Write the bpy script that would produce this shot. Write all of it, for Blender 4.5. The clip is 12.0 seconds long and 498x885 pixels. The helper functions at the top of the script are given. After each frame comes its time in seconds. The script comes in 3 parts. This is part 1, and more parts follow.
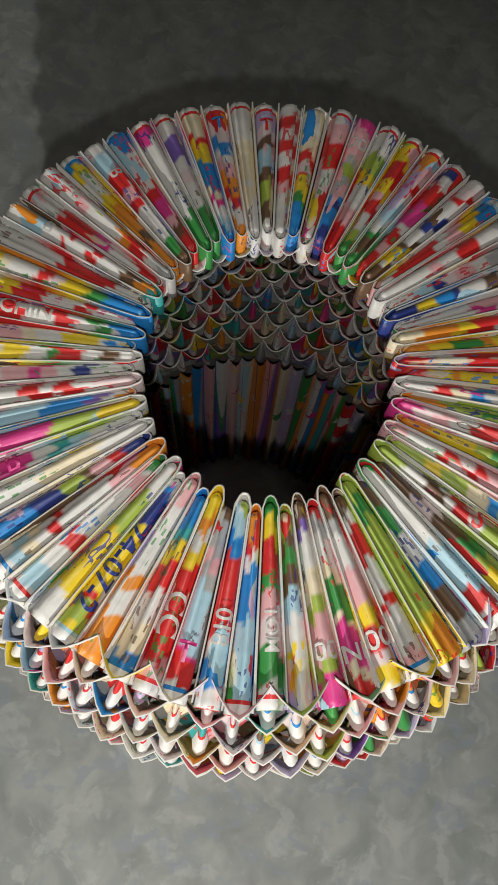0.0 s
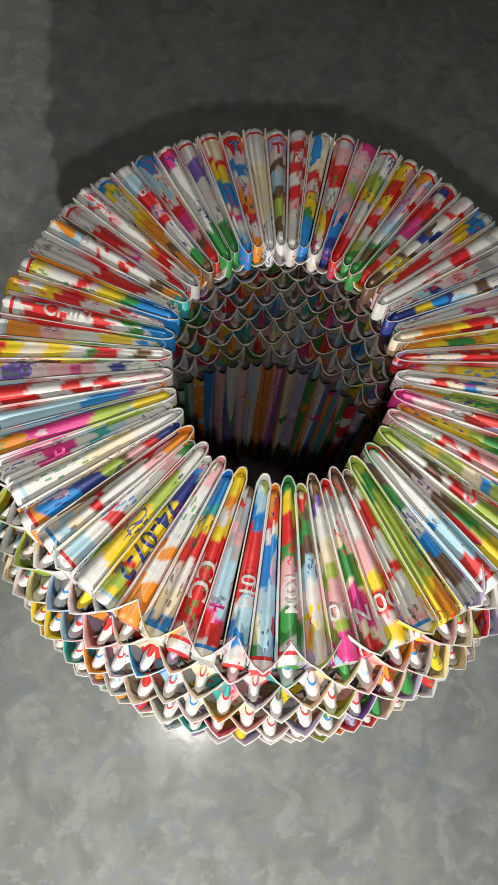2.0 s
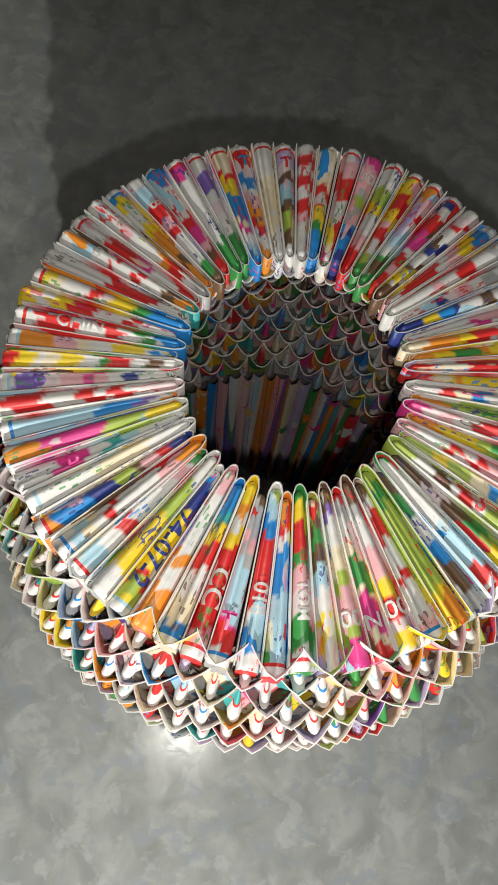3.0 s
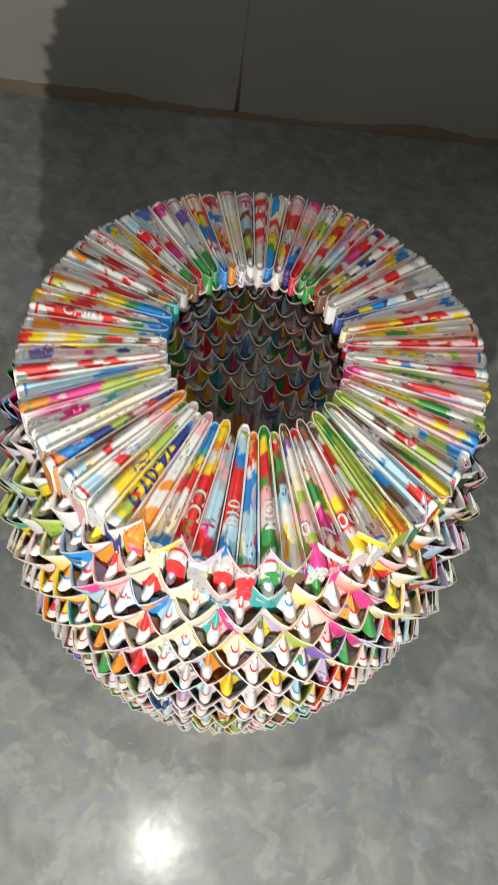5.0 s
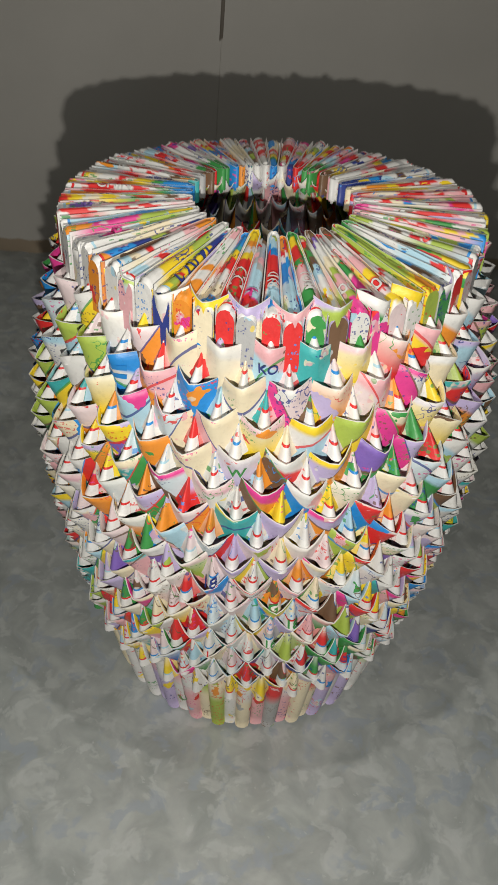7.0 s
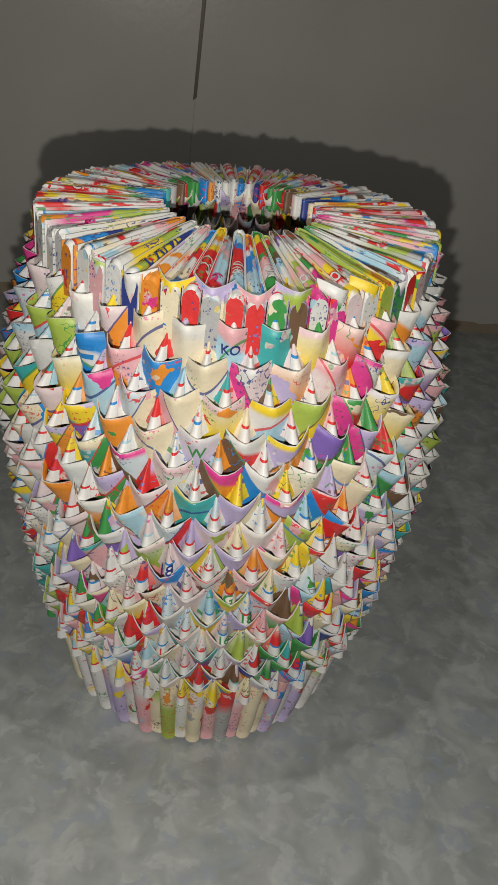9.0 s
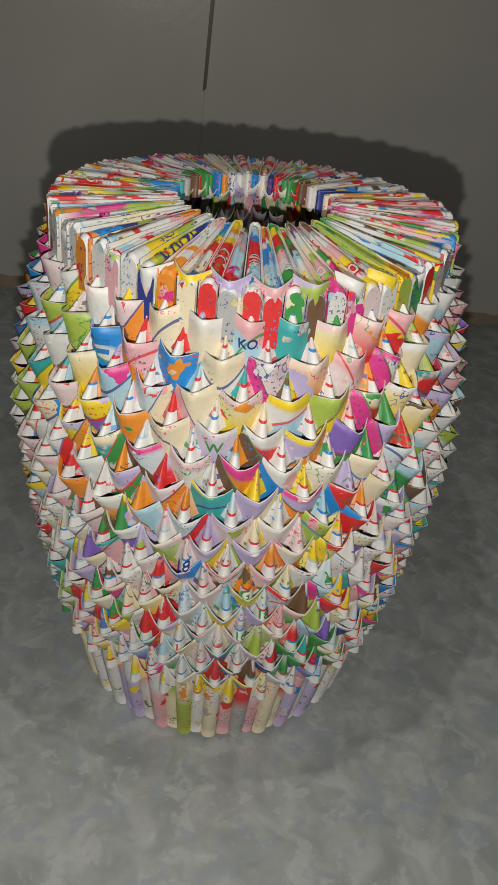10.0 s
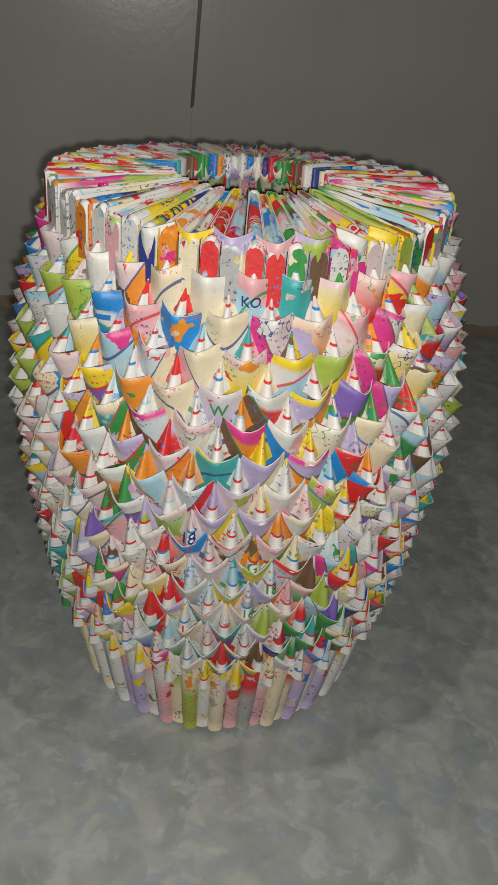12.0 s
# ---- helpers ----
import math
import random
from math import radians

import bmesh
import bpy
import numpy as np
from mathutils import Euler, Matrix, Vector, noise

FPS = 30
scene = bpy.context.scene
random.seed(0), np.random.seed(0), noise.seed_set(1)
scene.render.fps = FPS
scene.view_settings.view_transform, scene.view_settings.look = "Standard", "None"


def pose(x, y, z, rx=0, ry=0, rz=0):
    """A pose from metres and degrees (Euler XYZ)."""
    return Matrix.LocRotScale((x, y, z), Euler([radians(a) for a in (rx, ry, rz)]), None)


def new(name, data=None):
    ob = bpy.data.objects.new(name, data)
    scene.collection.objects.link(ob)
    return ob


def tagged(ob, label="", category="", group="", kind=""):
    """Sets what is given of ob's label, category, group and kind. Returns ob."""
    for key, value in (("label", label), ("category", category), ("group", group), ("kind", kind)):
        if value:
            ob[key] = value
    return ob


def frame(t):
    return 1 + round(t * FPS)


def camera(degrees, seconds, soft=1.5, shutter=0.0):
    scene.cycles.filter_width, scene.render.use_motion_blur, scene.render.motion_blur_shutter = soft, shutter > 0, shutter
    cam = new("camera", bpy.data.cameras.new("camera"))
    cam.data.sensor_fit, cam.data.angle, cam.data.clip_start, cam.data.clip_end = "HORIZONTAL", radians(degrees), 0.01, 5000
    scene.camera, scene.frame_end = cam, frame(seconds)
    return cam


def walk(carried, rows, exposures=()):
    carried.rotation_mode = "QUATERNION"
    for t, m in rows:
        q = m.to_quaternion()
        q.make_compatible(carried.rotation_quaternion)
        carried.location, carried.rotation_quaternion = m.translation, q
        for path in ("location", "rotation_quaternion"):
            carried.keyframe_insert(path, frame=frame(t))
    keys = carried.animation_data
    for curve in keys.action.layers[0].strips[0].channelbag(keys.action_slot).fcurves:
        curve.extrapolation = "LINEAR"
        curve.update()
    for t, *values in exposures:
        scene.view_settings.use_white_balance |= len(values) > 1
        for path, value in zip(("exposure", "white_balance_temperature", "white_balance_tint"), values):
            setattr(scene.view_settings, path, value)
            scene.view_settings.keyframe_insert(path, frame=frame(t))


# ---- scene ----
cam = camera(33.0, 12.0, shutter=0.3)
METRES, EYE, TILT, LEAN, TURN = 0.55, 0.535, -74.0, -4.0, 0.0
ROWS = [
    (0.0, 0.0, 0.0, 0.0, -0.0, 0.0, -0.0),
    (0.5, -0.0102, -0.0121, 0.0001, -0.56, 0.37, 0.38),
    (1.0, -0.0126, -0.037, -0.0226, -1.41, 1.45, 0.09),
    (1.5, -0.0096, -0.0699, -0.0343, -0.19, 1.82, 0.43),
    (2.0, -0.0157, -0.0556, -0.0189, -0.46, 1.26, 0.44),
    (2.5, -0.024, -0.0428, -0.0198, -0.89, 0.86, 0.19),
    (4.5, -0.0355, -0.1827, -0.1056, -2.06, 11.7, 2.16),
    (5.0, -0.0383, -0.1497, -0.1844, -3.21, 13.74, 2.15),
    (5.5, -0.0436, -0.1131, -0.2345, -5.65, 15.06, 5.36),
    (6.0, -0.0723, -0.1296, -0.2786, -5.43, 17.62, 4.75),
    (6.5, -0.0898, -0.0545, -0.3729, -4.73, 23.7, 7.7),
    (7.0, -0.1163, -0.0152, -0.528, -2.98, 33.8, 8.05),
    (7.5, -0.1213, -0.0038, -0.593, -5.03, 39.64, 7.95),
    (9.5, -0.1261, 0.0156, -0.6017, -6.31, 38.63, 8.21),
    (10.0, -0.1308, 0.0192, -0.5955, -5.71, 38.49, 8.11),
    (10.5, -0.1422, 0.0597, -0.6234, -4.77, 39.78, 9.39),
    (11.0, -0.1501, 0.0683, -0.6423, -4.92, 41.98, 9.27),
    (11.5, -0.1423, 0.0687, -0.6393, -5.3, 41.99, 10.18),
    (12.0, -0.1458, 0.0683, -0.6352, -5.42, 41.51, 9.69),
]
walk(cam, [(t, pose(0, 0, EYE, TILT, LEAN, TURN) @ pose(METRES * x, METRES * y, METRES * z, 90 + pitch, roll, yaw)) for t, x, y, z, yaw, pitch, roll in ROWS],
     exposures=((0.0, 0.4), (0.5, 0.6), (1.0, 0.68), (2.7, 0.75), (4.5, 0.86), (6.0, 0.74), (7.0, 0.42), (7.5, 0.22), (12.0, 0.1)))

# ---- world and light: a dark room lit by the phone's own lamp ----
world = bpy.data.worlds.new("night")
world.use_nodes = True
world.node_tree.nodes["Background"].inputs[0].default_value = (0.5, 0.55, 0.6, 1)
world.node_tree.nodes["Background"].inputs[1].default_value = 0.02
scene.world = world


def phone_lamp(at, watts, size):
    data = bpy.data.lights.new("phone_lamp", "POINT")
    data.energy, data.shadow_soft_size, data.color = watts, size, (1.0, 0.97, 0.89)
    ob = new("phone_lamp", data)
    ob.location = at
    return ob


phone_lamp((-0.004, -0.034, 0.548), 1.0, 0.003)
phone_lamp((-0.067, -0.333, 0.393), 4.9, 0.003)

# ---- materials ----
PALETTE = {
    "w": (0.640, 0.632, 0.615), "c": (0.704, 0.616, 0.440), "y": (0.748, 0.546, 0.026), "o": (0.704, 0.246, 0.026),
    "r": (0.616, 0.026, 0.026), "p": (0.686, 0.370, 0.396), "m": (0.634, 0.044, 0.246), "v": (0.194, 0.114, 0.422),
    "l": (0.440, 0.370, 0.581), "b": (0.018, 0.220, 0.581), "n": (0.026, 0.044, 0.220), "s": (0.352, 0.546, 0.651),
    "t": (0.044, 0.352, 0.352), "g": (0.044, 0.264, 0.062), "G": (0.334, 0.440, 0.070), "k": (0.141, 0.079, 0.044),
    "a": (0.370, 0.370, 0.370), "q": (0.660, 0.540, 0.550), "i": (0.540, 0.620, 0.660),
}


def material(name):
    mat = bpy.data.materials.new(name)
    mat.use_nodes = True
    return mat, mat.node_tree.nodes, mat.node_tree.links, mat.node_tree.nodes["Principled BSDF"]


def math_node(nodes, links, op, a, b=None):
    n = nodes.new("ShaderNodeMath")
    n.operation = op
    for socket, v in zip(n.inputs, (a, b)):
        if v is None:
            continue
        if isinstance(v, (int, float)):
            socket.default_value = v
        else:
            links.new(v, socket)
    return n.outputs[0]


def mix_node(nodes, links, fac, a, b):
    n = nodes.new("ShaderNodeMix")
    n.data_type = "RGBA"
    for socket, v in zip((n.inputs[0], n.inputs[6], n.inputs[7]), (fac, a, b)):
        if isinstance(v, (int, float)):
            socket.default_value = v
        elif isinstance(v, tuple):
            socket.default_value = (*v, 1)
        else:
            links.new(v, socket)
    return n.outputs[2]


def palette_ramp(nodes, links, fac, letters):
    n = nodes.new("ShaderNodeValToRGB")
    n.color_ramp.interpolation = "CONSTANT"
    for i, ch in enumerate(letters):
        e = n.color_ramp.elements[i] if i < 2 else n.color_ramp.elements.new(i / len(letters))
        e.position, e.color = i / len(letters), (*PALETTE[ch], 1)
    links.new(fac, n.inputs[0])
    return n.outputs[0]


def printed_paper(name, source):
    """Glossy magazine paper: a main colour, patches of other inks, fine print, slight crumple."""
    mat, nodes, links, bsdf = material(name)
    info = nodes.new("ShaderNodeObjectInfo")
    geo = nodes.new("ShaderNodeNewGeometry")
    rnd = math_node(nodes, links, "FRACT", math_node(nodes, links, "ADD", info.outputs["Random"], geo.outputs["Random Per Island"]))
    coord = nodes.new("ShaderNodeTexCoord")
    shift = nodes.new("ShaderNodeCombineXYZ")
    links.new(math_node(nodes, links, "MULTIPLY", rnd, 7.0), shift.inputs[0])
    links.new(math_node(nodes, links, "MULTIPLY", rnd, 3.0), shift.inputs[2])
    place = nodes.new("ShaderNodeVectorMath")
    links.new(coord.outputs["Object"], place.inputs[0])
    links.new(shift.outputs[0], place.inputs[1])
    at = place.outputs[0]
    if source == "bands":
        # pictures on the long strips run along them
        along = nodes.new("ShaderNodeVectorMath")
        along.operation = "MULTIPLY"
        along.inputs[1].default_value = (0.42, 1.3, 1.0)
        links.new(at, along.inputs[0])
        at = along.outputs[0]
    if source in ("object", "fold"):
        main = info.outputs["Color"]
    elif source == "bands":
        attr = nodes.new("ShaderNodeAttribute")
        attr.attribute_name = "ink"
        main = attr.outputs["Color"]
    else:
        main = palette_ramp(nodes, links, rnd, "wpwcwsyawlwrwgwmwGwotwcwbvwp")
    # a broad field of a second ink towards one end
    uv = nodes.new("ShaderNodeUVMap")
    sep = nodes.new("ShaderNodeSeparateXYZ")
    links.new(uv.outputs[0], sep.inputs[0])
    pick = math_node(nodes, links, "FRACT", math_node(nodes, links, "MULTIPLY", rnd, 17.3))
    second_ink = palette_ramp(nodes, links, math_node(nodes, links, "FRACT", math_node(nodes, links, "MULTIPLY", rnd, 41.7)), "wyrsplGwtpmcwlb")
    slope = math_node(nodes, links, "ADD", sep.outputs[1], math_node(nodes, links, "MULTIPLY", sep.outputs[0], math_node(nodes, links, "SUBTRACT", pick, 0.2)))
    field = nodes.new("ShaderNodeMapRange")
    field.inputs["From Min"].default_value, field.inputs["From Max"].default_value = 0.86, 0.93
    links.new(slope, field.inputs[0])
    on = math_node(nodes, links, "LESS_THAN", pick, 0.0 if source == "bands" else 0.62)
    main = mix_node(nodes, links, math_node(nodes, links, "MULTIPLY", field.outputs[0], on), main, second_ink)
    if source != "bands":
        # a slanting or curved border between two inks, with a thin dark rule along it, or a soft blend into white
        pick2 = math_node(nodes, links, "FRACT", math_node(nodes, links, "MULTIPLY", rnd, 29.1))
        pick3 = math_node(nodes, links, "FRACT", math_node(nodes, links, "MULTIPLY", rnd, 53.9))
        cross = math_node(nodes, links, "SUBTRACT", sep.outputs[0], 0.5)
        level = math_node(nodes, links, "ADD", sep.outputs[1], math_node(nodes, links, "MULTIPLY", cross, math_node(nodes, links, "MULTIPLY", math_node(nodes, links, "SUBTRACT", pick2, 0.5), 2.4)))
        curve = math_node(nodes, links, "MULTIPLY", math_node(nodes, links, "MULTIPLY", cross, cross), math_node(nodes, links, "MULTIPLY", math_node(nodes, links, "SUBTRACT", pick3, 0.5), 3.0))
        level = math_node(nodes, links, "SUBTRACT", math_node(nodes, links, "ADD", level, curve), math_node(nodes, links, "ADD", math_node(nodes, links, "MULTIPLY", pick3, 0.3), 0.52))
        third = palette_ramp(nodes, links, pick2, "wrcyogswvoGbtkpmy")
        below = math_node(nodes, links, "MULTIPLY", math_node(nodes, links, "LESS_THAN", level, 0.0), math_node(nodes, links, "LESS_THAN", pick3, 0.62 if source != "fold" else 0.2))
        main = mix_node(nodes, links, below, main, third)
        edge = math_node(nodes, links, "MULTIPLY", math_node(nodes, links, "LESS_THAN", math_node(nodes, links, "ABSOLUTE", level), 0.022), math_node(nodes, links, "LESS_THAN", pick3, 0.75))
        main = mix_node(nodes, links, math_node(nodes, links, "MULTIPLY", edge, 0.85), main, palette_ramp(nodes, links, pick, "nkrgrknb"))
        fade = nodes.new("ShaderNodeMapRange")
        fade.inputs["From Min"].default_value, fade.inputs["From Max"].default_value, fade.inputs["To Max"].default_value = 0.5, 1.0, 0.75
        links.new(sep.outputs[1], fade.inputs[0])
        main = mix_node(nodes, links, math_node(nodes, links, "MULTIPLY", fade.outputs[0], math_node(nodes, links, "GREATER_THAN", pick3, 0.82)), main, (0.72, 0.70, 0.64))
    # patches of picture in other inks
    swirl = nodes.new("ShaderNodeTexNoise")
    swirl.inputs["Scale"].default_value, swirl.inputs["Detail"].default_value = 170, 2
    links.new(at, swirl.inputs["Vector"])
    bent = nodes.new("ShaderNodeVectorMath")
    bent.operation = "MULTIPLY_ADD"
    links.new(swirl.outputs["Color"], bent.inputs[0])
    bent.inputs[1].default_value = (0.009, 0.009, 0.009)
    links.new(at, bent.inputs[2])
    vor = nodes.new("ShaderNodeTexVoronoi")
    vor.inputs["Scale"].default_value = 95 if source != "bands" else 150
    links.new(bent.outputs[0], vor.inputs["Vector"])
    split = nodes.new("ShaderNodeSeparateColor")
    links.new(vor.outputs["Color"], split.inputs[0])
    other = palette_ramp(nodes, links, split.outputs[0], "cralgpybrokmGsw")
    amount = math_node(nodes, links, "GREATER_THAN", split.outputs[1], 0.95 if source != "bands" else 0.93)
    col = mix_node(nodes, links, amount, main, other)
    # soft tone of printed pictures
    soft = nodes.new("ShaderNodeTexNoise")
    soft.inputs["Scale"].default_value, soft.inputs["Detail"].default_value = 120, 2
    links.new(at, soft.inputs["Vector"])
    tone = nodes.new("ShaderNodeMapRange")
    tone.inputs["From Min"].default_value, tone.inputs["From Max"].default_value = (0.60, 0.62) if source != "bands" else (0.63, 0.65)
    tone.inputs["To Min"].default_value, tone.inputs["To Max"].default_value = 0.0, 0.7
    links.new(soft.outputs[0], tone.inputs[0])
    second = nodes.new("ShaderNodeTexNoise")
    second.inputs["Scale"].default_value = 90
    links.new(at, second.inputs["Vector"])
    inks = palette_ramp(nodes, links, second.outputs[0], "rrwgwpcwyobmn")
    blots = math_node(nodes, links, "LESS_THAN", math_node(nodes, links, "FRACT", math_node(nodes, links, "MULTIPLY", rnd, 67.3)), 0.34 if source == "bands" else 0.22)
    col = mix_node(nodes, links, math_node(nodes, links, "MULTIPLY", tone.outputs[0], blots), col, inks)
    # thin printed outlines: level lines of a noise
    line = nodes.new("ShaderNodeTexNoise")
    line.inputs["Scale"].default_value, line.inputs["Detail"].default_value = 230, 1.0
    links.new(at, line.inputs["Vector"])
    near = math_node(nodes, links, "LESS_THAN", math_node(nodes, links, "ABSOLUTE", math_node(nodes, links, "SUBTRACT", line.outputs[0], 0.52)), 0.022)
    gate = math_node(nodes, links, "GREATER_THAN", split.outputs[2], 0.93)
    lines = math_node(nodes, links, "MULTIPLY", near, gate)
    dark = palette_ramp(nodes, links, pick, "rngbkrnmgr")
    col = mix_node(nodes, links, math_node(nodes, links, "MULTIPLY", lines, 0.9), col, dark)
    # lines of small print
    glyph = nodes.new("ShaderNodeTexVoronoi")
    glyph.distance = "CHEBYCHEV"
    glyph.inputs["Scale"].default_value = 430 if source == "fold" else 760
    links.new(at, glyph.inputs["Vector"])
    gsep = nodes.new("ShaderNodeSeparateColor")
    links.new(glyph.outputs["Color"], gsep.inputs[0])
    wave = nodes.new("ShaderNodeTexWave")
    wave.bands_direction = "Z"
    wave.inputs["Scale"].default_value = 95
    links.new(at, wave.inputs["Vector"])
    inked = math_node(nodes, links, "MULTIPLY", math_node(nodes, links, "LESS_THAN", glyph.outputs["Distance"], 0.36), math_node(nodes, links, "GREATER_THAN", wave.outputs["Fac"], 0.45))
    inked = math_node(nodes, links, "MULTIPLY", inked, math_node(nodes, links, "GREATER_THAN", gsep.outputs[0], 0.35))
    inked = math_node(nodes, links, "MULTIPLY", inked, math_node(nodes, links, "LESS_THAN", math_node(nodes, links, "FRACT", math_node(nodes, links, "ADD", split.outputs[2], rnd)), {"bands": 0.34, "fold": 0.45}.get(source, 0.16)))
    col = mix_node(nodes, links, math_node(nodes, links, "MULTIPLY", inked, 0.8), col, dark)
    # page margin with its coloured rule near the free edge
    margin = math_node(nodes, links, "LESS_THAN", sep.outputs[1], 0.22)
    some = math_node(nodes, links, "LESS_THAN", math_node(nodes, links, "FRACT", math_node(nodes, links, "MULTIPLY", rnd, 13.7)), 0.85 if source == "fold" else 0.5)
    margin = math_node(nodes, links, "MULTIPLY", margin, some)
    rule = math_node(nodes, links, "LESS_THAN", math_node(nodes, links, "ABSOLUTE", math_node(nodes, links, "SUBTRACT", sep.outputs[1], 0.235)), 0.025)
    rule = math_node(nodes, links, "MULTIPLY", rule, some)
    rulecol = palette_ramp(nodes, links, math_node(nodes, links, "FRACT", math_node(nodes, links, "MULTIPLY", rnd, 5.3)), "rrbrsr")
    col = mix_node(nodes, links, margin, col, (0.70, 0.69, 0.68))
    col = mix_node(nodes, links, rule, col, rulecol)
    mott = nodes.new("ShaderNodeTexNoise")
    mott.inputs["Scale"].default_value, mott.inputs["Detail"].default_value, mott.inputs["Roughness"].default_value = 330, 5, 0.7
    links.new(at, mott.inputs["Vector"])
    much = nodes.new("ShaderNodeMapRange")
    much.inputs["From Min"].default_value, much.inputs["From Max"].default_value, much.inputs["To Max"].default_value = 0.52, 0.74, 0.38
    links.new(mott.outputs[0], much.inputs[0])
    deep = nodes.new("ShaderNodeMix")
    deep.data_type, deep.blend_type = "RGBA", "MULTIPLY"
    deep.inputs[0].default_value = 1.0
    links.new(col, deep.inputs[6])
    deep.inputs[7].default_value = (0.62, 0.60, 0.60, 1)
    col = mix_node(nodes, links, much.outputs[0], col, deep.outputs[2])
    links.new(col, bsdf.inputs["Base Color"])
    bsdf.inputs["Roughness"].default_value = 0.46
    crumple = nodes.new("ShaderNodeTexNoise")
    crumple.inputs["Scale"].default_value, crumple.inputs["Detail"].default_value = 220, 4
    links.new(at, crumple.inputs["Vector"])
    bump = nodes.new("ShaderNodeBump")
    bump.inputs["Strength"].default_value, bump.inputs["Distance"].default_value = 0.35, 0.0012
    links.new(crumple.outputs[0], bump.inputs["Height"])
    links.new(bump.outputs[0], bsdf.inputs["Normal"])
    return mat


def plain_paper(name, colour):
    mat, nodes, links, bsdf = material(name)
    n = nodes.new("ShaderNodeTexNoise")
    n.inputs["Scale"].default_value = 400
    col = mix_node(nodes, links, n.outputs[0], tuple(0.8 * c for c in colour), colour)
    links.new(col, bsdf.inputs["Base Color"])
    bsdf.inputs["Roughness"].default_value = 0.6
    return mat


PRINT = printed_paper("printed_paper", "object")
BANDS = printed_paper("banded_print", "bands")
FOLDED = printed_paper("folded_print", "fold")
MIXED = printed_paper("mixed_print", "island")
EDGE = plain_paper("cut_paper_edge", (0.66, 0.65, 0.62))

# darker than the white paper: the shade of deep creases put into the colour
CORE_SHADE = plain_paper("core_gap_shade", (0.20, 0.18, 0.17))


def floor_material():
    mat, nodes, links, bsdf = material("polished_stone_floor")
    coord = nodes.new("ShaderNodeTexCoord")
    big = nodes.new("ShaderNodeTexNoise")
    big.inputs["Scale"].default_value, big.inputs["Detail"].default_value = 44, 5
    big.inputs["Distortion"].default_value = 0.6
    small = nodes.new("ShaderNodeTexVoronoi")
    small.inputs["Scale"].default_value = 110
    chip = nodes.new("ShaderNodeTexNoise")
    chip.inputs["Scale"].default_value, chip.inputs["Detail"].default_value = 160, 3
    warp = nodes.new("ShaderNodeVectorMath")
    warp.operation = "MULTIPLY_ADD"
    links.new(big.outputs["Color"], warp.inputs[0])
    warp.inputs[1].default_value = (0.03, 0.03, 0.03)
    links.new(coord.outputs["Object"], warp.inputs[2])
    for n in (big, chip):
        links.new(coord.outputs["Object"], n.inputs["Vector"])
    links.new(warp.outputs[0], small.inputs["Vector"])
    ramp = nodes.new("ShaderNodeValToRGB")
    ramp.color_ramp.elements[0].position, ramp.color_ramp.elements[0].color = 0.34, (0.28, 0.302, 0.295, 1)
    ramp.color_ramp.elements[1].position, ramp.color_ramp.elements[1].color = 0.68, (0.43, 0.45, 0.44, 1)
    links.new(big.outputs[0], ramp.inputs[0])
    patch = nodes.new("ShaderNodeTexNoise")
    patch.inputs["Scale"].default_value, patch.inputs["Detail"].default_value = 62, 3
    links.new(warp.outputs[0], patch.inputs["Vector"])
    pale = nodes.new("ShaderNodeMapRange")
    pale.inputs["From Min"].default_value, pale.inputs["From Max"].default_value, pale.inputs["To Max"].default_value = 0.54, 0.62, 0.42
    links.new(patch.outputs[0], pale.inputs[0])
    col = mix_node(nodes, links, pale.outputs[0], ramp.outputs[0], (0.54, 0.56, 0.56))
    tint = nodes.new("ShaderNodeSeparateColor")
    links.new(patch.outputs["Color"], tint.inputs[0])
    blue = nodes.new("ShaderNodeMapRange")
    blue.inputs["From Min"].default_value, blue.inputs["From Max"].default_value, blue.inputs["To Max"].default_value = 0.56, 0.64, 0.6
    links.new(tint.outputs[1], blue.inputs[0])
    col = mix_node(nodes, links, blue.outputs[0], col, (0.30, 0.345, 0.41))
    fleck = math_node(nodes, links, "MULTIPLY", math_node(nodes, links, "LESS_THAN", small.outputs["Distance"], 0.10), 0.35)
    col = mix_node(nodes, links, fleck, col, (0.50, 0.52, 0.52))
    grain = nodes.new("ShaderNodeMapRange")
    grain.inputs["To Min"].default_value, grain.inputs["To Max"].default_value = 0.0, 0.35
    links.new(chip.outputs[0], grain.inputs[0])
    col = mix_node(nodes, links, grain.outputs[0], col, (0.25, 0.265, 0.26))
    links.new(col, bsdf.inputs["Base Color"])
    rough = nodes.new("ShaderNodeMapRange")
    rough.inputs["To Min"].default_value, rough.inputs["To Max"].default_value = 0.10, 0.28
    links.new(chip.outputs[0], rough.inputs[0])
    links.new(rough.outputs[0], bsdf.inputs["Roughness"])
    bump = nodes.new("ShaderNodeBump")
    bump.inputs["Strength"].default_value, bump.inputs["Distance"].default_value = 0.06, 0.002
    links.new(big.outputs[0], bump.inputs["Height"])
    links.new(bump.outputs[0], bsdf.inputs["Normal"])
    return mat


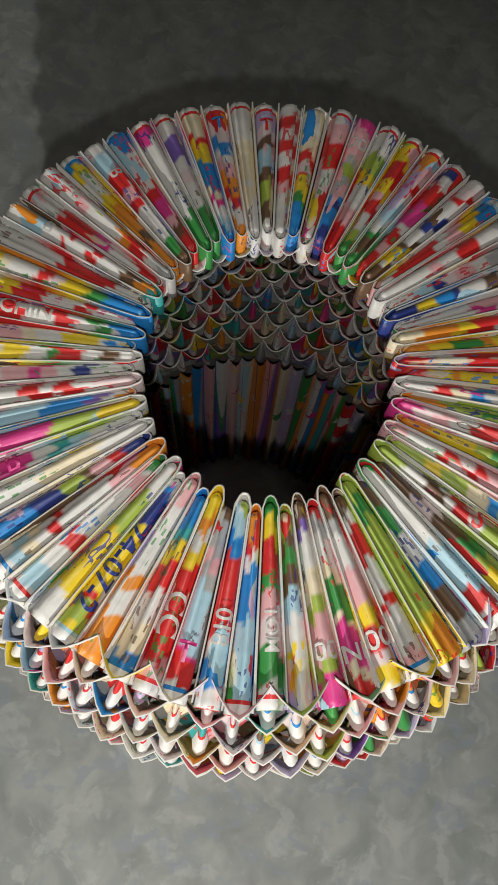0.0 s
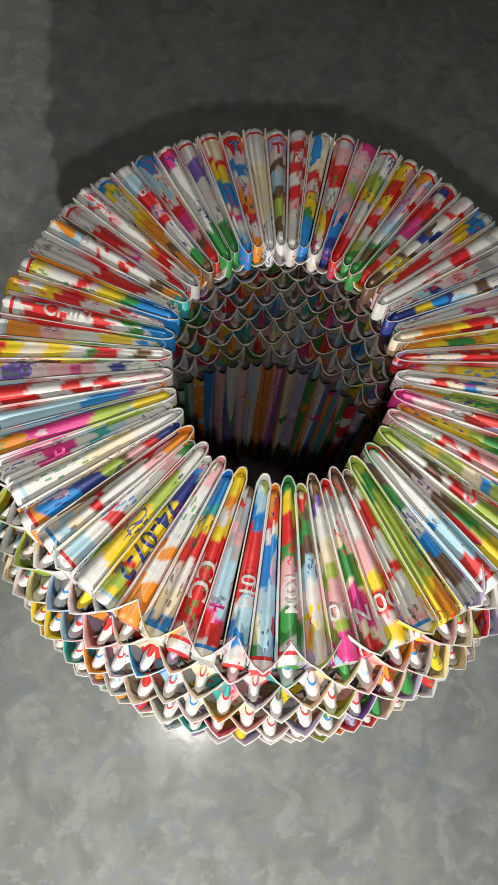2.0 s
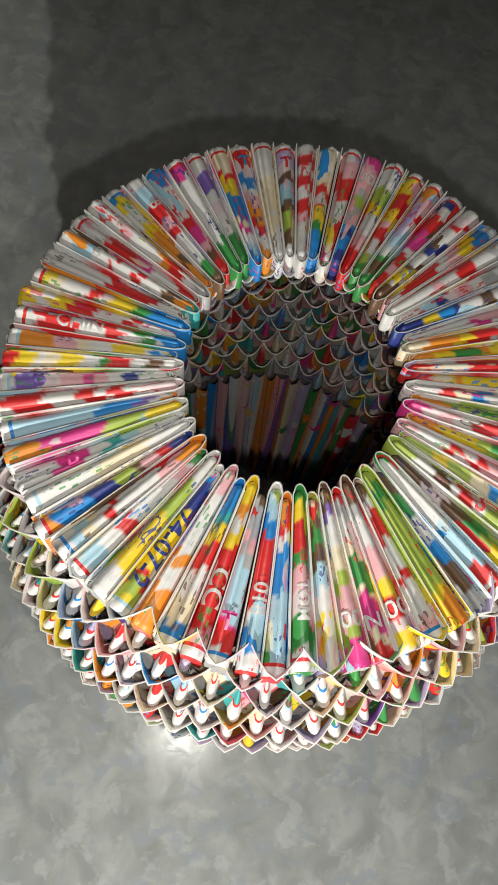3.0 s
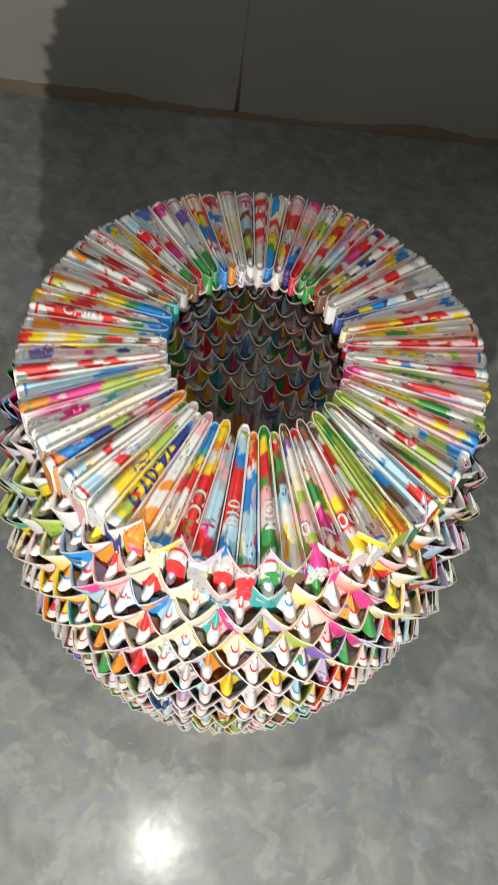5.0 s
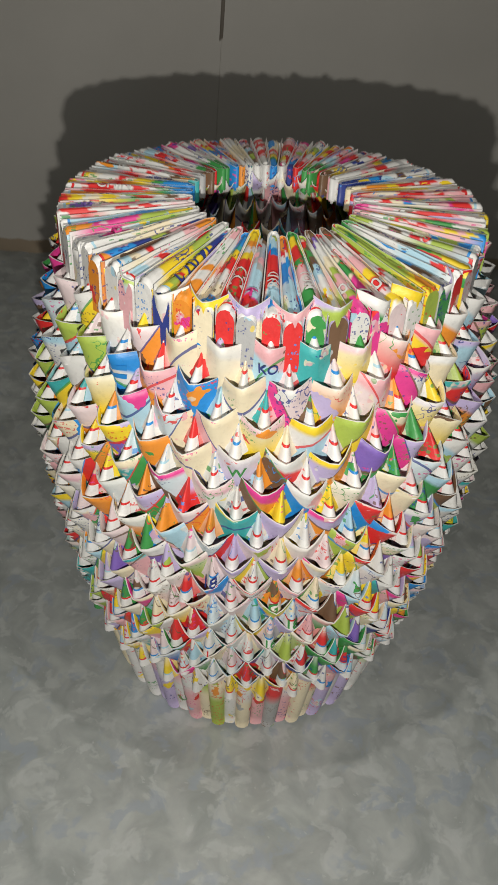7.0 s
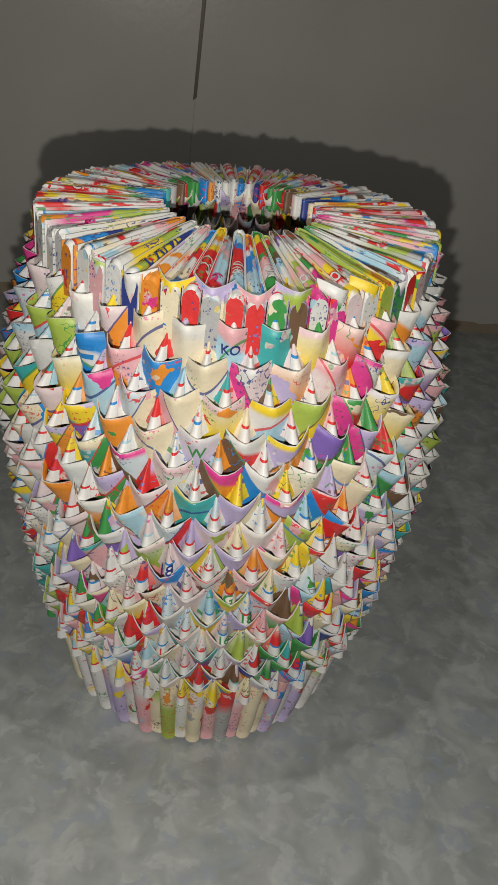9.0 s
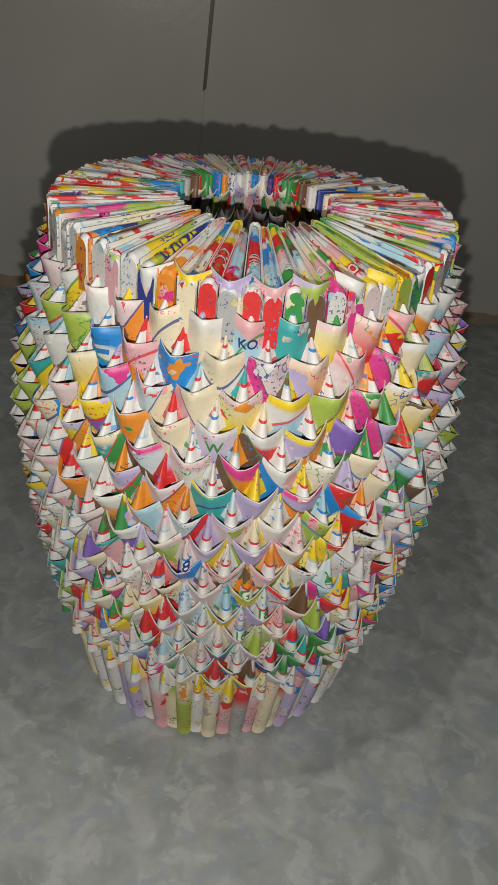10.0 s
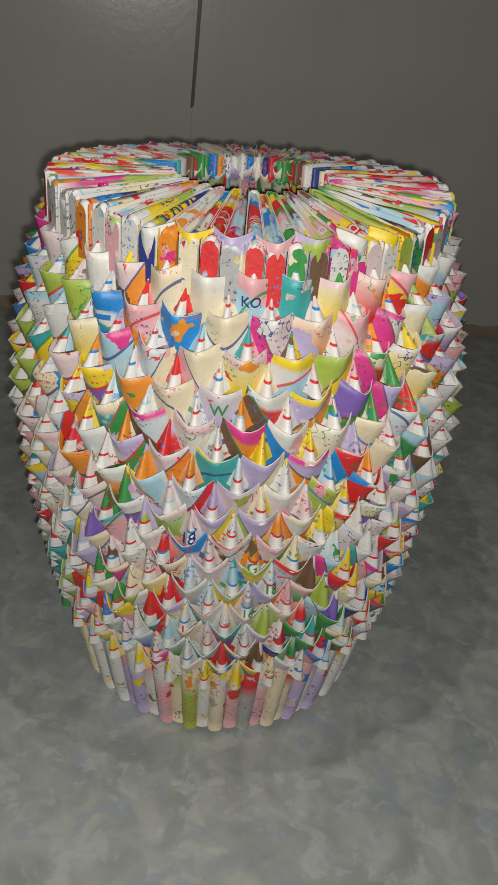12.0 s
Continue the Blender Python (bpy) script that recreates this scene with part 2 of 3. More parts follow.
def wall_material(name, a, b, rough):
    mat, nodes, links, bsdf = material(name)
    coord = nodes.new("ShaderNodeTexCoord")
    n = nodes.new("ShaderNodeTexNoise")
    n.inputs["Scale"].default_value, n.inputs["Detail"].default_value = 9, 6
    fine = nodes.new("ShaderNodeTexNoise")
    fine.inputs["Scale"].default_value, fine.inputs["Detail"].default_value = 120, 3
    links.new(coord.outputs["Object"], n.inputs["Vector"])
    links.new(coord.outputs["Object"], fine.inputs["Vector"])
    links.new(mix_node(nodes, links, n.outputs[0], a, b), bsdf.inputs["Base Color"])
    bsdf.inputs["Roughness"].default_value = rough
    bump = nodes.new("ShaderNodeBump")
    bump.inputs["Strength"].default_value, bump.inputs["Distance"].default_value = 0.15, 0.001
    links.new(fine.outputs[0], bump.inputs["Height"])
    links.new(bump.outputs[0], bsdf.inputs["Normal"])
    return mat


FLOOR = floor_material()
WALL = wall_material("grey_glazed_wall", (0.41, 0.395, 0.37), (0.52, 0.50, 0.468), 0.24)
PLASTER = wall_material("grey_plaster", (0.30, 0.29, 0.27), (0.38, 0.37, 0.35), 0.7)
DIRT = wall_material("brown_joint_dirt", (0.20, 0.155, 0.11), (0.36, 0.29, 0.21), 0.8)
JOINT = wall_material("dark_joint", (0.19, 0.165, 0.14), (0.28, 0.245, 0.21), 0.8)


# ---- mesh helpers ----
def mesh_from(name, verts, faces, mats, slots=None, uvs=None, inks=None, smooth=True):
    me = bpy.data.meshes.new(name)
    me.from_pydata([tuple(v) for v in verts], [], faces)
    for m in mats:
        me.materials.append(m)
    if slots is not None:
        me.polygons.foreach_set("material_index", slots)
    if uvs is not None:
        layer = me.uv_layers.new(name="UVMap")
        loop = np.zeros(len(me.loops), int)
        me.loops.foreach_get("vertex_index", loop)
        layer.data.foreach_set("uv", np.asarray(uvs, float)[loop].ravel())
    if inks is not None:
        attr = me.attributes.new("ink", "FLOAT_COLOR", "POINT")
        ink = np.asarray(inks, float)
        attr.data.foreach_set("color", np.c_[ink, np.ones(len(ink))].ravel())
    if smooth:
        me.polygons.foreach_set("use_smooth", [True] * len(me.polygons))
    me.update()
    return me


def part(name, me, parent, label="", m=None):
    ob = new(name, me)
    ob.parent = parent
    if m is not None:
        ob.matrix_basis = m
    if label:
        ob["label"] = label
    return ob


def box(name, lo, hi, mat, m=None, bevel=0.0):
    bm = bmesh.new()
    bmesh.ops.create_cube(bm, size=1)
    for v in bm.verts:
        v.co = Vector([lo[i] + (v.co[i] + 0.5) * (hi[i] - lo[i]) for i in range(3)])
    if bevel:
        bmesh.ops.bevel(bm, geom=bm.edges[:], offset=bevel, segments=2, affect="EDGES")
    me = bpy.data.meshes.new(name)
    bm.to_mesh(me)
    bm.free()
    me.materials.append(mat)
    ob = new(name, me)
    if m is not None:
        ob.matrix_basis = m
    return ob


# ---- the room ----
WALL_TURN = pose(0, 0.614, 0, 0, 0, -4.3)
tagged(box("floor", (-1.6, -2.2, -0.05), (1.8, 0.9, 0.0), FLOOR), "grey mottled polished stone floor", "floor", kind="structure")
SEAM = 0.066
for nm, lo, hi in (("wall_north", (-1.9, 0, -0.02), (SEAM - 0.00012, 0.1, 2.6)), ("wall_north_panel", (SEAM + 0.00012, 0, -0.02), (2.1, 0.1, 2.6))):
    tagged(box(nm, lo, hi, WALL, WALL_TURN, 0.0008), "plain grey glazed wall with one vertical joint", "wall", kind="structure")
tagged(box("wall_joint", (SEAM - 0.004, 0.0015, -0.02), (SEAM + 0.004, 0.05, 2.5), JOINT, WALL_TURN), "dark dirty joint in the grey wall", "wall joint", kind="structure")
dirt = random.Random(3)
verts, faces = [], []
for i in range(161):
    x, hgt, out = -0.6 + i * 0.01, dirt.uniform(0.006, 0.009) + 0.010 * max(-0.4, noise.noise((i * 0.13, 0.5, 0))), dirt.uniform(0.002, 0.006)
    verts += [(x, 0.0, hgt), (x, -0.0015, hgt * 0.8), (x, -out, 0.0008), (x, -out, -0.002)]
    if i:
        faces += [(4 * i - 4 + j, 4 * i + j, 4 * i + j + 1, 4 * i - 3 + j) for j in range(3)]
trim = new("trim", mesh_from("trim", verts, faces, [DIRT]))
trim.matrix_basis = WALL_TURN
tagged(trim, "brown grime along the foot of the wall", "grime", kind="structure")
verts = [(SEAM - 0.0022, -0.0008, 0.0), (SEAM + 0.0026, -0.0008, 0.0), (SEAM + 0.0012, -0.0008, 0.05), (SEAM - 0.0006, -0.0008, 0.075), (SEAM - 0.0014, -0.0008, 0.03)]
verts += [(SEAM - 0.0022, -0.0008, 0.236), (SEAM + 0.0014, -0.0008, 0.239), (SEAM + 0.0026, -0.0008, 0.42), (SEAM - 0.0020, -0.0008, 0.42)]
crack = new("wall_crack", mesh_from("wall_crack", verts, [(0, 1, 2, 3, 4), (5, 6, 7, 8)], [JOINT]))
crack.modifiers.new("Solidify", "SOLIDIFY").thickness = 0.0016
crack.matrix_basis = WALL_TURN
tagged(crack, "dark dirty crack along the wall's joint", "wall crack", kind="structure")
tagged(box("wall_west", (-1.7, -2.3, 0), (-1.6, 0.95, 2.6), PLASTER), "plain grey plaster wall", "wall", kind="structure")
tagged(box("wall_east", (1.8, -2.3, 0), (1.9, 0.95, 2.6), PLASTER), "plain grey plaster wall", "wall", kind="structure")
tagged(box("wall_south", (-1.7, -2.3, 0), (1.9, -2.2, 2.6), PLASTER), "plain grey plaster wall", "wall", kind="structure")
tagged(box("ceiling", (-1.7, -2.3, 2.6), (1.9, 0.95, 2.7), PLASTER), "plain pale ceiling", "ceiling", kind="structure")

# ---- the paper vase ----
N = 35
PITCH = 2 * math.pi / N
ROWS_OUT = 16
Z_TOP, Z_LOW = 0.258, 0.0386
H = (Z_TOP - Z_LOW) / (ROWS_OUT - 1)
RIDGE, OUT, OUT_INSIDE, THICK = 0.0058, 0.0084, 0.0058, 0.0006
PHASE = radians(-90)
PROFILE_Z = (0.0, 0.03, 0.06, 0.10, 0.14, 0.18, 0.21, 0.24, 0.27, 0.29)
PROFILE_R = (0.090, 0.0995, 0.1055, 0.1135, 0.1195, 0.1230, 0.1220, 0.1165, 0.1075, 0.101)
INNER_R = (0.066, 0.069, 0.071, 0.072, 0.071, 0.069, 0.065, 0.060, 0.050, 0.0405)
LEAN_X, LEAN_Y = -0.056, 0.098
BASE = (0.031, 0.079)

vase = tagged(new("paper_vase"), "vase folded from colourful printed magazine paper, standing on the floor", "vase")
vase.matrix_basis = Matrix(((1, 0, LEAN_X, BASE[0]), (0, 1, LEAN_Y, BASE[1]), (0, 0, 1, 0), (0, 0, 0, 1)))


def outer_r(z):
    return float(np.interp(z, PROFILE_Z, PROFILE_R))


def inner_r(z):
    return float(np.interp(z, PROFILE_Z, INNER_R))


def ring_point(r, a, z):
    return (r * math.cos(a), r * math.sin(a), z)


def sheet(grid, uvs, inward, lip):
    """A sheet of paper from a grid [column][row] of (r, a, z), row 0 at the free edge, with a thick white cut edge and a lip behind it."""
    verts, faces, slots, uv = [], [], [], []
    nc, nr = len(grid), len(grid[0])
    for col, ucol in zip(grid, uvs):
        for (r, a, z), t in zip(col, ucol):
            verts.append(ring_point(r, a, z))
            uv.append(t)
    for i in range(nc - 1):
        for j in range(nr - 1):
            faces.append((i * nr + j, (i + 1) * nr + j, (i + 1) * nr + j + 1, i * nr + j + 1))
            slots.append(0)
    if lip:
        k = len(verts)
        for col, ucol in zip(grid, uvs):
            (r, a, z), (r2, a2, z2) = col[0], col[1]
            verts.append(ring_point(r - inward * THICK, a, z + 0.0002))
            verts.append(ring_point(r2 - inward * THICK * 1.4, a2, z2))
            uv += [(0.5, 0.8), (0.5, 0.8)]
        for i in range(nc - 1):
            faces.append((i * nr, k + 2 * i, k + 2 * i + 2, (i + 1) * nr))
            slots.append(1)
            faces.append((k + 2 * i, k + 2 * i + 1, k + 2 * i + 3, k + 2 * i + 2))
            slots.append(0)
    return verts, faces, slots, uv


APEX, DIP_AT, FOOT_AT = 2.22, 1.82, 0.15


def fold_width(s, power=1.0, tip=0.03):
    """Half the fold's share of the pitch: a cone, straight or flaring at its foot, with a more or less blunt tip."""
    return tip + (0.47 - tip) * max(0.0, (APEX - s) / (APEX - FOOT_AT)) ** power


def upper(z0):
    """How far up the vase a row stands: 0 below, 1 near the rim."""
    return max(0.0, min(1.0, (z0 - 0.08) / 0.14))


def fold_crest(s):
    return 0.0066 * (APEX - s) / (APEX - FOOT_AT)


def fold_bulge(s):
    return RIDGE * (APEX + 0.12 - s) / (APEX - FOOT_AT)


def fold_belly(z0, s, sign):
    """How far a fold's foot swells out, so that it fills the cup it stands in."""
    return (0.0026 + 0.0020 * upper(z0)) * max(0.0, (APEX - s) / (APEX - 0.66)) if sign > 0 else -0.0024 * max(0.0, 1.10 - s) / 0.44


def fold_apex(z0, sign):
    """How far up in rows a fold's point reaches: the lower folds are long and slender, the upper ones short."""
    return APEX + (0.50 - 0.95 * upper(z0) if sign > 0 else 0.0)


def fold_place(z0, q, s, radius, sign, rise, k=1.0, lift=0.0, power=1.0, tip=0.03):
    """A point of a fold: q across it, its cone from -1 to 1 and its wings beyond, s up it in rows."""
    z = z0 + s * rise
    f = 0.66 + (s - 0.66) * (APEX - 0.66) / (fold_apex(z0, sign) - 0.66)
    belly = fold_belly(z0, f, sign)
    inside = min(1.0, abs(q))
    off = fold_crest(f) + (0.85 if sign > 0 else 1.0) * k * (fold_bulge(f) + 0.5 * max(0.0, belly)) * (math.sqrt(max(0, 1 - inside * inside)) - 1) + lift + belly
    across = fold_width(f, power, tip)
    if abs(q) > 1:
        wing = (abs(q) - 1) / 0.6
        off += (-0.0022 - off) * 0.9 * wing ** 0.6
        across += (0.98 - across) * wing * min(1.0, max(0.0, (APEX - f) / 0.7))
    return radius(z) + sign * (off - (OUT if sign > 0 else OUT_INSIDE)), math.copysign(across, q) * min(1.0, abs(q) if abs(q) < 1 else 1.0) * PITCH / 2, z


def fold_piece(z0, radius, sign, rng, rise):
    """The rounded fold of a strip: a half cone, pointed above, its wide foot standing in the hollow flap below, with a wing on each side."""
    grid, uvs = [], []
    k, lift = 1 + rng.uniform(-0.15, 0.15), rng.uniform(-0.0007, 0.0002)
    skew = rng.uniform(-0.12, 0.12)
    power, tip = (1.05 if sign > 0 else 1.0) + upper(z0) * rng.uniform(0.0, 0.7), 0.02 + upper(z0) * rng.uniform(0.0, 0.04)
    foot = 0.68 + 0.22 * upper(z0) if sign > 0 else 0.66
    top = fold_apex(z0, sign) - 0.02
    for q in (-1.6, -1.2, -1.02, -1, -0.75, -0.35, 0.0, 0.35, 0.75, 1, 1.02, 1.2, 1.6) if sign > 0 else (-1, -0.75, -0.35, 0.0, 0.35, 0.75, 1):
        col, ucol = [], []
        low = foot + 0.25 * max(0.0, abs(q) - 1)
        for v in (0, 0.14, 0.3, 0.65, 1):
            s = low + (top - low) * v
            r, ang, z = fold_place(z0, q, s, radius, sign, rise, k, lift, power, tip)
            col.append((r, ang + skew * (1 - v) * PITCH / 2, z))
            ucol.append((max(0.0, min(1.0, q * 0.5 + 0.5)), max(0.0, (s - foot - 0.06) / 1.45) if abs(q) <= 1 else 0.6 + 0.3 * v))
        grid.append(col)
        uvs.append(ucol)
    return sheet(grid, uvs, sign, False)


def flap_point(z0, t, v, top, swell, radius, sign, rise):
    """A point of a flap: t across it from -1 to 1, v down it from its free edge."""
    s = top + (0.55 - top) * v
    z = z0 + s * rise
    off = 0.55 * fold_crest(s) - 0.85 * fold_bulge(s) + 0.0014 * (1 - v) ** 2 * abs(t) + swell * (1 - abs(t) ** (1.25 if sign > 0 else 2.0)) * (1 - v) ** (1.15 if sign > 0 else 1.7)
    return radius(z) + sign * (off - (OUT if sign > 0 else OUT_INSIDE)), t * (1 - fold_width(s, 1.1) * (1.15 - 0.6 * upper(z0)) * min(1, v * 2.2 + 0.06)) * PITCH / 2, z


def flap_piece(z0, radius, sign, rng, rise):
    """The hollow flap between two folds: it leans out, with a sagging or slanting free edge and raised horns, and is narrow below."""
    grid, uvs = [], []
    high = upper(z0)
    brim = 0.6 if z0 > 0.25 and sign > 0 else 1.0
    swell = (0.0088 + 0.0016 * high * brim if sign > 0 else 0.0053) * (1 + rng.uniform(-0.06, 0.16))
    sag = (1.74 + rng.uniform(-0.08, 0.08) + 0.34 * high + (0.04 if z0 > 0.25 else 0.0)) if sign > 0 else DIP_AT + rng.uniform(-0.16, 0.14)
    slant = rng.uniform(-0.16, 0.16) * (1 + 0.8 * high)
    power = 1.5 + high * rng.uniform(0.0, 1.2)
    horn = (rng.uniform(-0.16, 0.12), rng.uniform(-0.16, 0.12))
    for t in (-1, -0.85, -0.6, -0.3, 0.0, 0.3, 0.6, 0.85, 1):
        top = sag + (APEX - sag + horn[0 if t < 0 else 1]) * abs(t) ** power + slant * t * (1 - 0.5 * t * t)
        col, ucol = [], []
        for v in (0, 0.2, 0.5, 1):
            col.append(flap_point(z0, t, v, top, swell, radius, sign, rise))
            ucol.append((t * 0.5 + 0.5, 0.35 + 0.65 * (1 - v)))
        grid.append(col)
        uvs.append(ucol)
    return sheet(grid, uvs, sign, True)


class Pile:
    """Many pieces gathered into one mesh."""

    def __init__(self):
        self.verts, self.faces, self.slots, self.uvs = [], [], [], []

    def add(self, piece, turn):
        verts, faces, slots, uvs = piece
        k, c, s = len(self.verts), math.cos(turn), math.sin(turn)
        self.verts += [(c * x - s * y, s * x + c * y, z) for x, y, z in verts]
        self.faces += [tuple(k + i for i in f) for f in faces]
        self.slots += slots
        self.uvs += uvs

    def mesh(self, name):
        return mesh_from(name, self.verts, self.faces, [MIXED, EDGE], self.slots, self.uvs)


def row_angle(row, k):
    return PHASE + (k + 0.5 * (row % 2)) * PITCH


FLAP_INKS = """
    GgylippcywwtcwGwtwwppwwstpGwwywwycq
    yryossswGwwwmcwwwwwwwrpcpymwqwwccst
    oqwwsGwpGwasmwpwcrwcpwwyrwlwyGqobcq
    GryrvwvwwlplawyGwrlwcwpcwarwwyswcyw
    lvlyowptwwlswpcwwrwaGlwlawwwwqtoclr
    ccisiswGywwwwpwwrwcmplwwwwyGwytiwow
    wrcgwwpswywmywlwGwpwmwwwwwwGsiiwwtl
    Grlkllwawwwwcwwwplwamwwpcwwwwoosiqq
    wycqwwllwwwwwapwwwwpscywwswpclqqGql
    iqwqwywwwsppwwwGwwwwpcwwwpsswwpqqwq
    wswrpwtcswlwwatwwywwlllywwwwwGcwcqy
    grlyrwpypppmswcrcwpwwwwwpwwrwlmyayw
    GscbbrspwlwwcwrclpwwcllwwGattobGcww
    ggnybyrcwwwwsmwpwwmwwpwwwmalGbpgcrl
    nggggbbrlcpmmwpcwmwwwwlpwyspGbtbgrq
    lpgpgsbwwrmwwrwtwGwpwGsGGtswlwwmwww
    pwprwgssspwwwwrsspccwrwltpwwawlwppw
""".split()
LETTERS = "wwwqqiwcrpycsgGloqryqiw"
rng = random.Random(7)
pile_out = Pile()
FOLDS, FLAPS = {}, {}
for row in range(ROWS_OUT):
    z0 = Z_TOP - row * H
    kinds = []
    for variant in range(8):
        cone = fold_piece(z0, outer_r, 1, rng, H)
        flap = flap_piece(z0, outer_r, 1, rng, H)
        kinds.append((mesh_from("fold", cone[0], cone[1], [FOLDED, EDGE], cone[2], cone[3]), mesh_from("flap", flap[0], flap[1], [PRINT, EDGE], flap[2], flap[3]), cone, flap))
    for k in range(N):
        a = row_angle(row, k)
        facing = math.cos(a - radians(-100))
        cone_me, flap_me, cone, flap = kinds[rng.randrange(8)]
        wob = rng.uniform(-0.009, 0.009)
        if facing > 0.02:
            ob = part("fold", cone_me, vase, m=Matrix.Rotation(a + wob, 4, "Z"))
            ob.color = (*PALETTE[rng.choice(LETTERS)], 1)
            FOLDS[row, k] = (ob, z0)
            ob = part("flap", flap_me, vase, m=Matrix.Rotation(a + PITCH / 2 + wob, 4, "Z"))
            letter = FLAP_INKS[row][k]
            if letter == "w" and rng.random() < 0.5:
                letter = rng.choice("wqqiicly")
            ob.color = (*PALETTE[letter], 1)
            FLAPS[row, k] = (ob, z0)
        else:
            pile_out.add(cone, a + wob)
            pile_out.add(flap, a + PITCH / 2 + wob)
back = part("back_folds", pile_out.mesh("back_folds"), vase, "the many folds of the far side")
back["kind"] = "stuff"

# inside wall: larger rows above, long upright strips below
pile_in = Pile()
IN_RISE = 0.0168
for row in range(9):
    z0 = 0.2570 - row * IN_RISE
    for k in range(N):
        a = row_angle(row, k)
        if row == 0 and math.sin(a) < -0.15:
            continue
        pile_in.add(fold_piece(z0, inner_r, -1, rng, IN_RISE), a)
        pile_in.add(flap_piece(z0, inner_r, -1, rng, IN_RISE), a + PITCH / 2)
for k in range(2 * N):
    grid, uvs = [], []
    deep = 0.0045 if k % 2 == 0 else 0.0025
    for q in (-1, -0.5, 0, 0.5, 1):
        grid.append([(inner_r(z) + 0.0005 - deep * (1 - q * q), q * PITCH / 4, z) for z in (0.002, 0.04, 0.09, 0.145)])
        uvs.append([(q * 0.5 + 0.5, v) for v in (0.5, 0.6, 0.7, 0.8)])
    pile_in.add(sheet(grid, uvs, -1, True), PHASE + k * PITCH / 2)
inside = part("inner_folds", pile_in.mesh("inner_folds"), vase, "the many folds of the hollow inside")
inside["kind"] = "stuff"

# the closed wall between outer and inner folds, added as backing, its dark colour painting shade into the gaps
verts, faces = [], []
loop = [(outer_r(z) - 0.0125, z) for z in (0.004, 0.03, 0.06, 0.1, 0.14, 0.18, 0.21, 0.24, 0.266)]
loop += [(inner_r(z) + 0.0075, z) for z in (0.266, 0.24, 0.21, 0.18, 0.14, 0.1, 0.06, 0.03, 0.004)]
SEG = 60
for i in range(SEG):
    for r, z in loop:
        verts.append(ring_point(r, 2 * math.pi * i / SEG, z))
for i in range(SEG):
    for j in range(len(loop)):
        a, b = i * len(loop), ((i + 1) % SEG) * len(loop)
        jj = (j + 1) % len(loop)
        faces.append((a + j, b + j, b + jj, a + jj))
part("core", mesh_from("core", verts, faces, [CORE_SHADE]), vase)


# fins: long folded strips, rounded above
FIN_ARCH = 1.15


